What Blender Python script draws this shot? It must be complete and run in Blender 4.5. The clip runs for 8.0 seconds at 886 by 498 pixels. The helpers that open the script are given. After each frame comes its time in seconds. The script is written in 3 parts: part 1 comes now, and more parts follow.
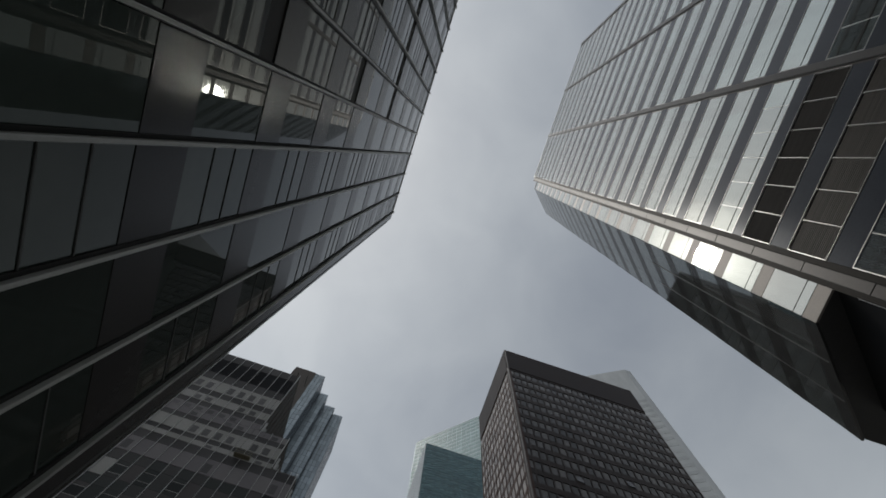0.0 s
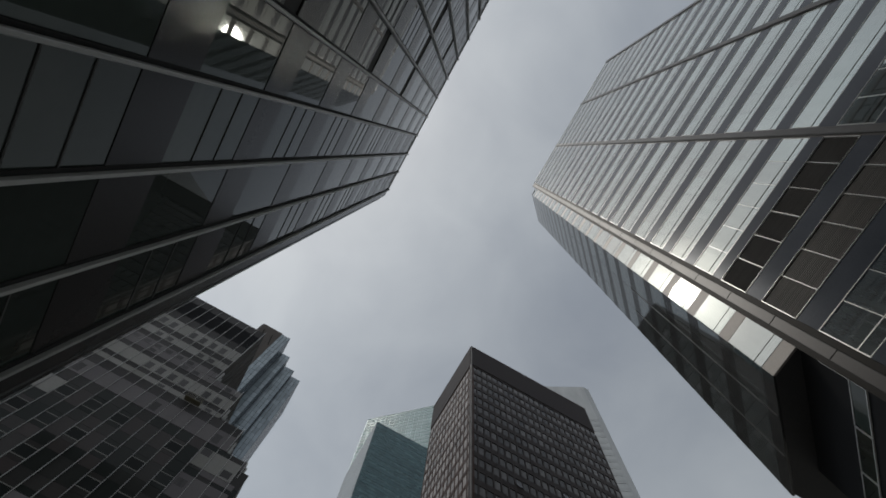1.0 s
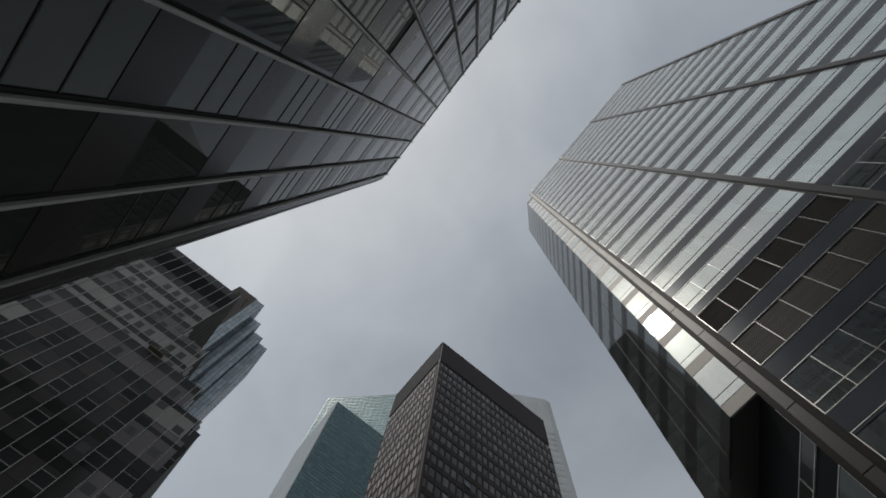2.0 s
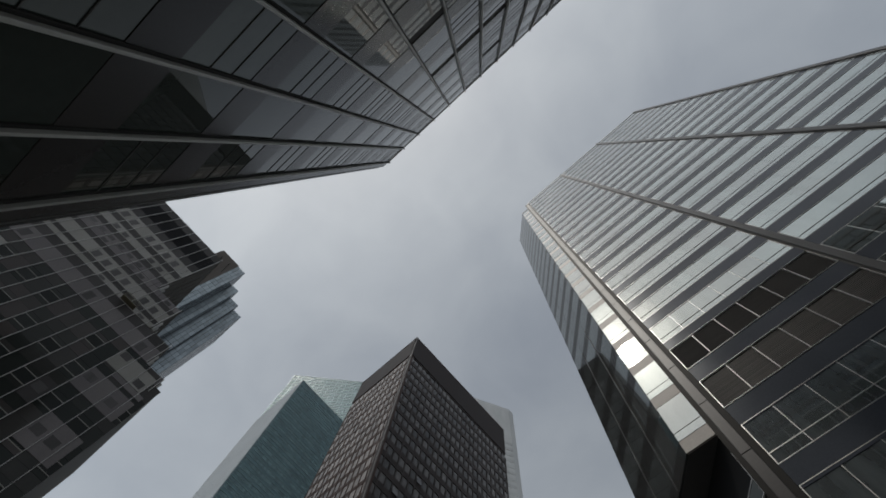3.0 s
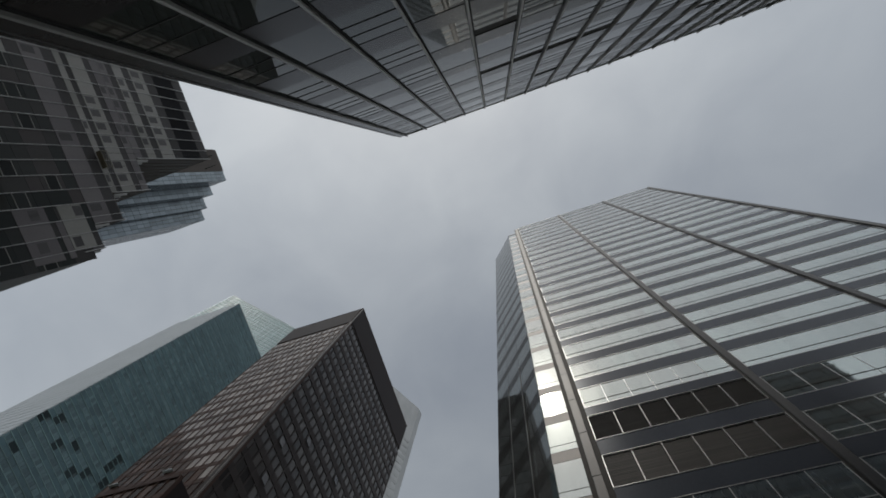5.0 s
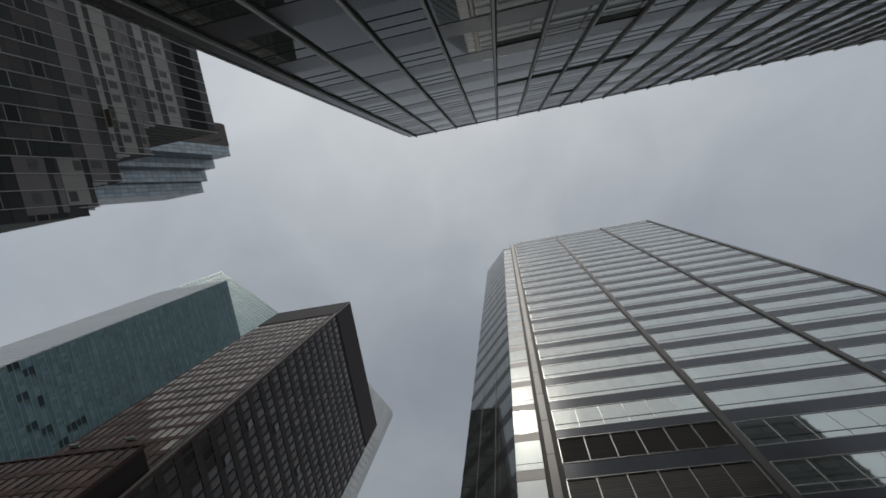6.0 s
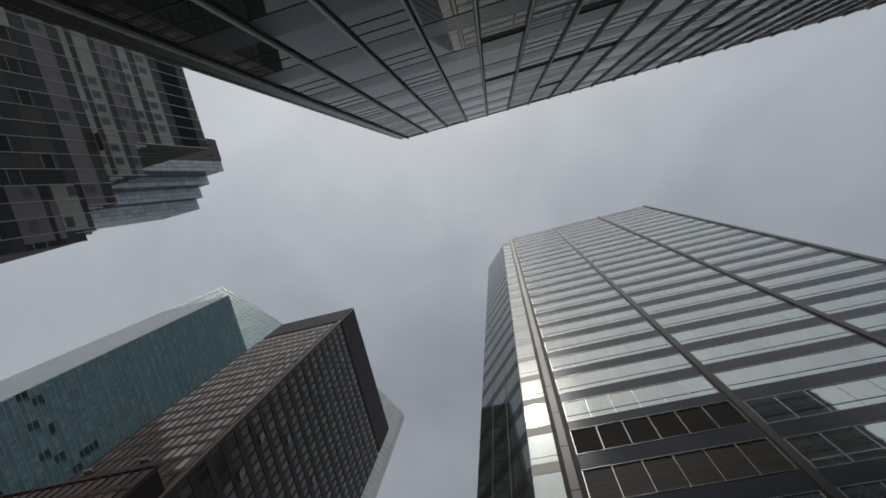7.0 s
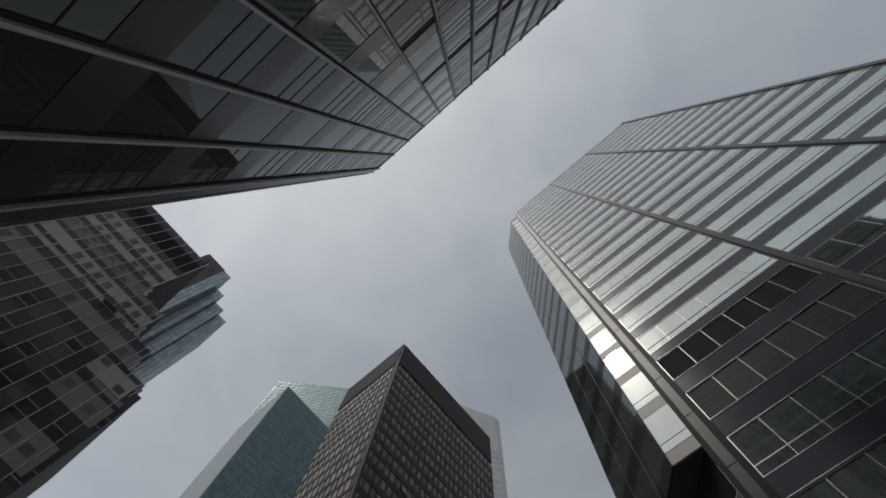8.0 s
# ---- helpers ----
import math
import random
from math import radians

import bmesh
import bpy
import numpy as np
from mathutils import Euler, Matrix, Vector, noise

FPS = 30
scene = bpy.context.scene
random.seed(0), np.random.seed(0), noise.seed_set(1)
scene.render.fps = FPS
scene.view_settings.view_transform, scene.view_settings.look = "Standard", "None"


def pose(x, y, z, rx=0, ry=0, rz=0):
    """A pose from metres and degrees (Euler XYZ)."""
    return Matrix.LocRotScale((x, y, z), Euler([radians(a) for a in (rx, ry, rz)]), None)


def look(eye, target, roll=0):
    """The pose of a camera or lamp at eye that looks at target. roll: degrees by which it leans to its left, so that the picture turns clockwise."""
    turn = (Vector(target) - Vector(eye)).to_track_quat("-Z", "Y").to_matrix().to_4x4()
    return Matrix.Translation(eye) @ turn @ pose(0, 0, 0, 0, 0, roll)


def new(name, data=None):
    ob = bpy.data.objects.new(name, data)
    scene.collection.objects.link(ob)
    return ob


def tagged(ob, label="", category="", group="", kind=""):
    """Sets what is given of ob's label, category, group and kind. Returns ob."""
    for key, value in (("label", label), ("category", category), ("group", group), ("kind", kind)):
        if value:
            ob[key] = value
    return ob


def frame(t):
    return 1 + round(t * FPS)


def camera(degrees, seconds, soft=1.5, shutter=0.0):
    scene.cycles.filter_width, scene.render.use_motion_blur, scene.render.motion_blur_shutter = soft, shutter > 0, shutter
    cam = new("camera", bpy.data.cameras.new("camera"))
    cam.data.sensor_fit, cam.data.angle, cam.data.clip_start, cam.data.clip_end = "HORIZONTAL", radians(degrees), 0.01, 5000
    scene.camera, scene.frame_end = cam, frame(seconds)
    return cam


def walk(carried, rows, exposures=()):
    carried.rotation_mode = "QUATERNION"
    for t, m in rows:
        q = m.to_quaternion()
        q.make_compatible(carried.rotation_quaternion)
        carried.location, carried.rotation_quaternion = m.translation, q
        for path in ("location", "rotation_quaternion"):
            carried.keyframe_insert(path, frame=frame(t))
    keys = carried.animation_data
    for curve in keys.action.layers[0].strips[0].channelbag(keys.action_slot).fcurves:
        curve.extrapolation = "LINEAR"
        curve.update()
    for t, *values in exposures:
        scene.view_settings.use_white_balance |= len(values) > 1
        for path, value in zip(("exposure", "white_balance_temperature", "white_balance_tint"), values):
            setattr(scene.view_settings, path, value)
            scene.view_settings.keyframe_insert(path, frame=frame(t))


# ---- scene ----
# ---- camera and its way: it stands on the pavement, looks up and turns ----
EYE = 1.6
PATH = [
    (0, 0.000, 0.000, 1.600, 169.38, -2.71, 72.01),
    (0.5, -0.006, 0.018, 1.587, 168.89, -3.10, 66.47),
    (1, -0.012, 0.036, 1.575, 168.60, -3.32, 60.77),
    (1.5, -0.018, 0.054, 1.562, 168.57, -3.56, 56.07),
    (1.7, -0.029, 0.045, 1.556, 168.53, -3.59, 54.13),
    (2.8, -0.088, -0.008, 1.523, 168.72, -4.22, 43.76),
    (3, -0.099, -0.018, 1.517, 168.84, -4.21, 41.99),
    (3.5, -0.125, -0.042, 1.502, 169.10, -4.37, 36.32),
    (4, -0.117, -0.058, 1.522, 169.26, -4.84, 30.51),
    (4.5, -0.108, -0.074, 1.542, 169.47, -5.26, 24.59),
    (4.7, -0.108, -0.068, 1.543, 169.62, -5.56, 22.01),
    (5.8, -0.110, -0.034, 1.547, 171.28, -6.31, 12.03),
    (6, -0.110, -0.028, 1.547, 171.45, -6.44, 10.83),
    (6.5, -0.111, -0.012, 1.549, 171.46, -6.39, 10.25),
    (7, -0.097, -0.025, 1.575, 170.99, -5.78, 14.83),
    (7.5, -0.083, -0.037, 1.602, 170.40, -4.16, 26.28),
    (8, -0.071, -0.053, 1.681, 169.66, -3.06, 40.98),
]
cam = camera(84.0, 8.0, soft=1.7)
walk(cam, [(t, pose(x, y, z, rx, ry, rz)) for t, x, y, z, rx, ry, rz in PATH])

# ---- sky and sun ----
SUN_DIR = Vector((-0.034, -0.461, 0.887)).normalized()
world = bpy.data.worlds.new("sky")
scene.world = world
world.use_nodes = True
wn = world.node_tree.nodes
wl = world.node_tree.links
wn.clear()

w_out = wn.new("ShaderNodeOutputWorld")
w_tex = wn.new("ShaderNodeTexCoord")
w_sky = wn.new("ShaderNodeTexSky")
w_sky.sky_type = "NISHITA"
w_sky.sun_disc = False
w_sky.sun_elevation = math.asin(SUN_DIR.z)
w_sky.sun_rotation = math.atan2(SUN_DIR.x, SUN_DIR.y)
w_bg = wn.new("ShaderNodeBackground")
w_bg.inputs[1].default_value = 0.049
wl.new(w_sky.outputs[0], w_bg.inputs[0])
# thin overcast: brighter round the sun and towards the horizon, broken by soft cloud
w_dot = wn.new("ShaderNodeVectorMath")
w_dot.operation = "DOT_PRODUCT"
wl.new(w_tex.outputs["Generated"], w_dot.inputs[0])
w_dot.inputs[1].default_value = SUN_DIR
w_glow = wn.new("ShaderNodeMapRange")
w_glow.interpolation_type = "SMOOTHERSTEP"
w_glow.inputs["From Min"].default_value = 0.55
w_glow.inputs["From Max"].default_value = 1.0
w_glow.inputs["To Min"].default_value = 0.0
w_glow.inputs["To Max"].default_value = 1.0
wl.new(w_dot.outputs["Value"], w_glow.inputs["Value"])
w_map = wn.new("ShaderNodeMapping")
w_map.inputs["Scale"].default_value = (2.2, 2.2, 3.0)
wl.new(w_tex.outputs["Generated"], w_map.inputs["Vector"])
w_noise = wn.new("ShaderNodeTexNoise")
w_noise.inputs["Scale"].default_value = 2.1
w_noise.inputs["Detail"].default_value = 5.0
w_noise.inputs["Roughness"].default_value = 0.5
w_noise.inputs["Distortion"].default_value = 0.3
wl.new(w_map.outputs[0], w_noise.inputs["Vector"])
w_cloud = wn.new("ShaderNodeMapRange")
w_cloud.inputs["From Min"].default_value = 0.3
w_cloud.inputs["From Max"].default_value = 0.7
w_cloud.inputs["To Min"].default_value = 0.87
w_cloud.inputs["To Max"].default_value = 1.10
wl.new(w_noise.outputs[0], w_cloud.inputs["Value"])
w_sep = wn.new("ShaderNodeSeparateXYZ")
wl.new(w_tex.outputs["Generated"], w_sep.inputs[0])
w_hor = wn.new("ShaderNodeMapRange")
w_hor.inputs["From Min"].default_value = 0.95
w_hor.inputs["From Max"].default_value = 0.2
w_hor.inputs["To Min"].default_value = 0.0
w_hor.inputs["To Max"].default_value = 0.35
wl.new(w_sep.outputs["Z"], w_hor.inputs["Value"])
w_a = wn.new("ShaderNodeMath")
w_a.operation = "MULTIPLY_ADD"
wl.new(w_glow.outputs[0], w_a.inputs[0])
w_a.inputs[1].default_value = 0.21
w_a.inputs[2].default_value = 0.185
w_b = wn.new("ShaderNodeMath")
w_b.operation = "ADD"
wl.new(w_a.outputs[0], w_b.inputs[0])
wl.new(w_hor.outputs[0], w_b.inputs[1])
w_c = wn.new("ShaderNodeMath")
w_c.operation = "MULTIPLY"
wl.new(w_b.outputs[0], w_c.inputs[0])
wl.new(w_cloud.outputs[0], w_c.inputs[1])
# a tight bright ring of haze round the veiled sun
w_ring = wn.new("ShaderNodeMapRange")
w_ring.interpolation_type = "SMOOTHSTEP"
w_ring.inputs["From Min"].default_value = 0.993
w_ring.inputs["From Max"].default_value = 1.0
w_ring.inputs["To Min"].default_value = 0.0
w_ring.inputs["To Max"].default_value = 0.75
wl.new(w_dot.outputs["Value"], w_ring.inputs["Value"])
w_halo = wn.new("ShaderNodeBackground")
w_halo.inputs[0].default_value = (1.0, 0.93, 0.8, 1)
wl.new(w_ring.outputs[0], w_halo.inputs[1])
w_over = wn.new("ShaderNodeBackground")
w_over.inputs[0].default_value = (0.985, 1.0, 0.915, 1)
wl.new(w_c.outputs[0], w_over.inputs[1])
w_add = wn.new("ShaderNodeAddShader")
wl.new(w_bg.outputs[0], w_add.inputs[0])
wl.new(w_over.outputs[0], w_add.inputs[1])
w_sum = wn.new("ShaderNodeAddShader")
wl.new(w_add.outputs[0], w_sum.inputs[0])
wl.new(w_halo.outputs[0], w_sum.inputs[1])
wl.new(w_sum.outputs[0], w_out.inputs[0])

sun_data = bpy.data.lights.new("sun", "SUN")
sun_data.energy = 0.7
sun_data.angle = radians(1.7)
sun_data.color = (1.0, 0.95, 0.86)
sun = new("sun", sun_data)
sun.matrix_world = look(SUN_DIR * 400, (0, 0, 0))


# ---- materials ----
def material(name, color, rough, metal=0.0, spread=0.15, grain=4.0, grain_amount=0.12, bump=0.0, bump_scale=6.0,
             ior=1.5, stain=0.12, tint=None, rough_spread=0.06, wave=0.0, gleam=None, grime=0.0, haze=0.0):
    """A surface with a base colour that varies from piece to piece, in fine grain and in broad stains."""
    m = bpy.data.materials.new(name)
    m.use_nodes = True
    n, l = m.node_tree.nodes, m.node_tree.links
    bsdf = n["Principled BSDF"]
    info, geo, tex = n.new("ShaderNodeObjectInfo"), n.new("ShaderNodeNewGeometry"), n.new("ShaderNodeTexCoord")
    add = n.new("ShaderNodeMath")
    add.operation = "ADD"
    l.new(info.outputs["Random"], add.inputs[0])
    l.new(geo.outputs["Random Per Island"], add.inputs[1])
    fr = n.new("ShaderNodeMath")
    fr.operation = "FRACT"
    l.new(add.outputs[0], fr.inputs[0])
    fine = n.new("ShaderNodeTexNoise")
    fine.inputs["Scale"].default_value = grain
    fine.inputs["Detail"].default_value = 6
    l.new(geo.outputs["Position"], fine.inputs["Vector"])
    broad = n.new("ShaderNodeTexNoise")
    broad.inputs["Scale"].default_value = 0.35
    broad.inputs["Detail"].default_value = 3
    stretch = n.new("ShaderNodeMapping")
    stretch.inputs["Scale"].default_value = (1.0, 1.0, 0.25)
    l.new(geo.outputs["Position"], stretch.inputs["Vector"])
    l.new(stretch.outputs[0], broad.inputs["Vector"])

    def scaled(socket, amount):
        r = n.new("ShaderNodeMapRange")
        r.inputs["To Min"].default_value = 1 - amount
        r.inputs["To Max"].default_value = 1 + amount
        l.new(socket, r.inputs["Value"])
        return r.outputs[0]

    a, b = n.new("ShaderNodeMath"), n.new("ShaderNodeMath")
    a.operation = b.operation = "MULTIPLY"
    l.new(scaled(fr.outputs[0], spread), a.inputs[0])
    l.new(scaled(fine.outputs[0], grain_amount), a.inputs[1])
    l.new(a.outputs[0], b.inputs[0])
    l.new(scaled(broad.outputs[0], stain * 2), b.inputs[1])
    mix = n.new("ShaderNodeMix")
    mix.data_type = "RGBA"
    mix.inputs["A"].default_value = (*color, 1)
    mix.inputs["B"].default_value = (*(tint or color), 1)
    l.new(fr.outputs[0], mix.inputs["Factor"])
    vec = n.new("ShaderNodeVectorMath")
    vec.operation = "SCALE"
    l.new(mix.outputs["Result"], vec.inputs[0])
    l.new(b.outputs[0], vec.inputs["Scale"])
    l.new(vec.outputs[0], bsdf.inputs["Base Color"])
    rr = n.new("ShaderNodeMapRange")
    rr.inputs["To Min"].default_value = max(0.0, rough - rough_spread)
    rr.inputs["To Max"].default_value = rough + rough_spread
    l.new(broad.outputs[0], rr.inputs["Value"])
    l.new(rr.outputs[0], bsdf.inputs["Roughness"])
    bsdf.inputs["Metallic"].default_value = metal
    bsdf.inputs["IOR"].default_value = ior
    if haze:
        bsdf.inputs["Coat Weight"].default_value = haze
        bsdf.inputs["Coat Roughness"].default_value = 0.24
        bsdf.inputs["Coat IOR"].default_value = 1.35
    if grime:
        run = n.new("ShaderNodeMapping")
        run.inputs["Scale"].default_value = (2.2, 2.2, 0.35)
        l.new(geo.outputs["Position"], run.inputs["Vector"])
        streak = n.new("ShaderNodeTexNoise")
        streak.inputs["Scale"].default_value = 0.9
        streak.inputs["Detail"].default_value = 4
        l.new(run.outputs[0], streak.inputs["Vector"])
        film = n.new("ShaderNodeMapRange")
        film.inputs["From Min"].default_value = 0.4
        film.inputs["From Max"].default_value = 0.7
        film.inputs["To Min"].default_value = metal
        film.inputs["To Max"].default_value = metal - grime
        l.new(streak.outputs[0], film.inputs["Value"])
        l.new(film.outputs[0], bsdf.inputs["Metallic"])
    if gleam:
        bsdf.inputs["Specular Tint"].default_value = (*gleam, 1)
    if bump or wave:
        bp = n.new("ShaderNodeBump")
        bp.inputs["Strength"].default_value = bump or wave
        bp.inputs["Distance"].default_value = 0.02
        t = n.new("ShaderNodeTexNoise")
        t.inputs["Scale"].default_value = bump_scale
        t.inputs["Detail"].default_value = 2 if wave else 6
        l.new(geo.outputs["Position"], t.inputs["Vector"])
        l.new(t.outputs[0], bp.inputs["Height"])
        l.new(bp.outputs[0], bsdf.inputs["Normal"])
    return m


paving = material("paving", (0.27, 0.265, 0.25), 0.85, grain=30, bump=0.4, bump_scale=60)
dim_pane = material("dim_pane", (0.05, 0.059, 0.067), 0.2, ior=1.3, spread=0.25)
core_dark = material("dark_core", (0.045, 0.046, 0.047), 0.7)
# the dark steel and glass block
smoke_glass = material("smoked_glass", (0.034, 0.041, 0.036), 0.015, ior=1.375, spread=0.35, rough_spread=0.01, wave=0.01, bump_scale=1.1, gleam=(0.97, 0.985, 0.9))
steel_panel = material("brushed_steel_panel", (0.030, 0.0275, 0.0265), 0.22, metal=0.0, ior=1.25, spread=0.2, grain=18, rough_spread=0.05)
steel_bar = material("weathered_steel_bar", (0.25, 0.243, 0.225), 0.45, metal=0.3, spread=0.12, grain=12)
black_gasket = material("black_gasket", (0.075, 0.074, 0.072), 0.8, ior=1.15)
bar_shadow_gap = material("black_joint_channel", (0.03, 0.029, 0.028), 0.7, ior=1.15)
# the mirror-glass tower
mirror_glass = material("mirror_glass", (0.458, 0.49, 0.479), 0.03, metal=0.87, spread=0.07, stain=0.05, grain_amount=0.02, rough_spread=0.008, tint=(0.425, 0.471, 0.46), wave=0.006, bump_scale=0.7, grime=0.1, haze=0.13)
hazy_glass = material("hazy_mirror_glass", (0.40, 0.45, 0.475), 0.035, metal=0.77, spread=0.12, stain=0.08, grain_amount=0.04, rough_spread=0.01, wave=0.01, bump_scale=0.7, grime=0.12, haze=0.13)
grey_spandrel = material("grey_spandrel", (0.108, 0.119, 0.143), 0.18, metal=0.1, ior=1.165, spread=0.1, grain=10, rough_spread=0.05, wave=0.03, bump_scale=0.8)
grey_pier = material("grey_metal_pier", (0.118, 0.116, 0.116), 0.36, metal=0.15, ior=1.25, spread=0.1, grain=9)
strip_metal = material("strip_metal", (0.30, 0.275, 0.26), 0.5, metal=0.1, spread=0.08, grain=9, rough_spread=0.04)
pale_pier = material("pale_metal_cover", (0.069, 0.066, 0.069), 0.38, metal=0.1, ior=1.24, spread=0.12, grain=9)
alloy_frame = material("aluminium_frame", (0.64, 0.635, 0.63), 0.36, metal=0.5, spread=0.08, grain=20)
groove_dark = material("groove_dark", (0.03, 0.028, 0.027), 0.5, ior=1.15)
# mirror glass darkened for the canted face, its dimmer sky reflection set by colour
dimmed_canted_glass = material("dimmed_canted_glass", (0.245, 0.266, 0.264), 0.03, metal=0.70, spread=0.1, stain=0.04, grain_amount=0.02, rough_spread=0.008, wave=0.02, bump_scale=0.7, gleam=(0.55, 0.56, 0.57))
canted_metal = material("canted_metal", (0.118, 0.119, 0.118), 0.06, metal=0.62, ior=1.2, spread=0.08, grain=8, rough_spread=0.02, gleam=(0.33, 0.335, 0.34))
louvre_dark = material("louvre_dark", (0.05, 0.043, 0.038), 0.6, spread=0.25, grain=15)
louvre_back = material("louvre_back", (0.03, 0.027, 0.025), 0.8)
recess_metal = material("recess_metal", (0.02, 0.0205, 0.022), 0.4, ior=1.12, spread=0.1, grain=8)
soffit_black = material("black_soffit", (0.042, 0.042, 0.043), 0.5, grain=6)
# the stepped office block
fin_grey = material("pale_fin", (0.41, 0.405, 0.40), 0.5, metal=0.1, spread=0.1)
dark_pane = material("dark_pane", (0.035, 0.041, 0.038), 0.06, ior=1.21, spread=0.5, tint=(0.046, 0.039, 0.039), wave=0.01, bump_scale=0.6)
dim_band = material("dim_band", (0.043, 0.040, 0.041), 0.5, ior=1.22, spread=0.3)
grey_band = material("grey_band", (0.148, 0.134, 0.142), 0.5, ior=1.3, spread=0.25, tint=(0.12, 0.110, 0.112))
pale_band = material("pale_band", (0.27, 0.262, 0.245), 0.5, ior=1.3, spread=0.25, tint=(0.20, 0.193, 0.186))
flank_wall = material("flank_wall", (0.115, 0.10, 0.094), 0.6, ior=1.3, spread=0.1, grain=3, bump=0.1)
slot_pane = material("black_slot_pane", (0.016, 0.016, 0.018), 0.4, ior=1.06, spread=0.3)
window_black = material("dark_window_light", (0.024, 0.026, 0.026), 0.1, ior=1.15, spread=0.4)
square_glass = material("square_glass", (0.075, 0.071, 0.073), 0.3, ior=1.2, spread=0.3)
brown_wall = material("brown_wall", (0.065, 0.054, 0.048), 0.6, ior=1.3, spread=0.1, grain=3, bump=0.1)
ochre_paint = material("worn_ochre_paint", (0.11, 0.098, 0.066), 0.6, spread=0.2)
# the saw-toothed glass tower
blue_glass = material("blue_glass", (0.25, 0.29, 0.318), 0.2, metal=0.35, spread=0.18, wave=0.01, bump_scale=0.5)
# glass of the north faces, their dark reflection painted into the colour
shaded_slate_glass = material("shaded_slate_glass", (0.034, 0.043, 0.054), 0.25, ior=1.3, spread=0.15)
joint_dark = material("dark_joint", (0.035, 0.038, 0.042), 0.5)
# the brown gridded tower
umber_metal = material("umber_metal", (0.033, 0.0265, 0.0265), 0.5, ior=1.15, spread=0.12, grain=5)
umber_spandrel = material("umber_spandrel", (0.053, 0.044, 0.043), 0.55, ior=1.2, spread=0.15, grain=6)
# the brown of a dark building's reflection, painted into the panes
brown_reflection_pane = material("brown_reflection_pane", (0.052, 0.034, 0.026), 0.25, ior=1.12, spread=0.4, tint=(0.086, 0.055, 0.043))
# darker copy of the grey pane, the east face's shade put into its colour
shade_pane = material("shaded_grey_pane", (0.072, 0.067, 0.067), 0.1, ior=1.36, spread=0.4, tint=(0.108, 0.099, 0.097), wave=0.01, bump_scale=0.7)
corner_trim = material("worn_bronze_trim", (0.17, 0.15, 0.138), 0.45, metal=0.2, spread=0.1, grain=6)
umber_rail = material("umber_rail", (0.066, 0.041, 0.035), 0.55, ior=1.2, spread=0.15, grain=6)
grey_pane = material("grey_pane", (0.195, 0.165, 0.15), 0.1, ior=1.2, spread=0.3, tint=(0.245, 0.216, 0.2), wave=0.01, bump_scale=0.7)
# the teal tower and the pale tower
teal_glass = material("teal_glass", (0.072, 0.123, 0.142), 0.2, ior=1.4, spread=0.25, tint=(0.088, 0.142, 0.158))
teal_spandrel = material("teal_spandrel", (0.064, 0.114, 0.133), 0.3, ior=1.35, spread=0.15)
teal_band = material("teal_band", (0.045, 0.08, 0.086), 0.35, spread=0.15)
teal_rail = material("teal_rail", (0.12, 0.20, 0.205), 0.35, spread=0.2)
empty_window = material("dark_empty_window", (0.02, 0.03, 0.034), 0.3, ior=1.2, spread=0.3)
pale_shade = material("pale_teal_shade", (0.34, 0.46, 0.47), 0.35, spread=0.1)
pale_glass = material("pale_teal_glass", (0.43, 0.555, 0.59), 0.25, metal=0.2, spread=0.1)
pale_side = material("pale_panel", (0.265, 0.288, 0.302), 0.35, spread=0.07)
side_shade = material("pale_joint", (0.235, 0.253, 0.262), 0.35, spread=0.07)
white_rail = material("white_rail", (0.58, 0.655, 0.68), 0.4, spread=0.06)
silver_panel = material("silver_panel", (0.36, 0.365, 0.37), 0.4, metal=0.3, spread=0.06)
silver_dark = material("silver_dark", (0.325, 0.332, 0.336), 0.35, metal=0.3, spread=0.08)


# ---- builders ----
def thing(name, x, y, label, category, group=""):
    ob = new(name)
    ob.location = (x, y, 0)
    return tagged(ob, label, category, group)


def finish(name, me, mat, parent, label="", kind=""):
    me.materials.append(mat)
    ob = new(name, me)
    ob.parent = parent
    return tagged(ob, label, kind=kind)


MESHES = {}


def block_mesh(w, d, h, mat, bevel=0.0):
    """A block centred on its own middle, its edges broken by a small bevel."""
    key = (round(w, 3), round(d, 3), round(h, 3), mat.name, bevel)
    if key not in MESHES:
        bm = bmesh.new()
        bmesh.ops.create_cube(bm, size=1, matrix=Matrix.Diagonal((w, d, h, 1)))
        if bevel:
            bmesh.ops.bevel(bm, geom=bm.edges[:], offset=bevel, segments=1, affect="EDGES")
        me = bpy.data.meshes.new(mat.name + "_block")
        bm.to_mesh(me)
        bm.free()
        me.materials.append(mat)
        MESHES[key] = me
    return MESHES[key]


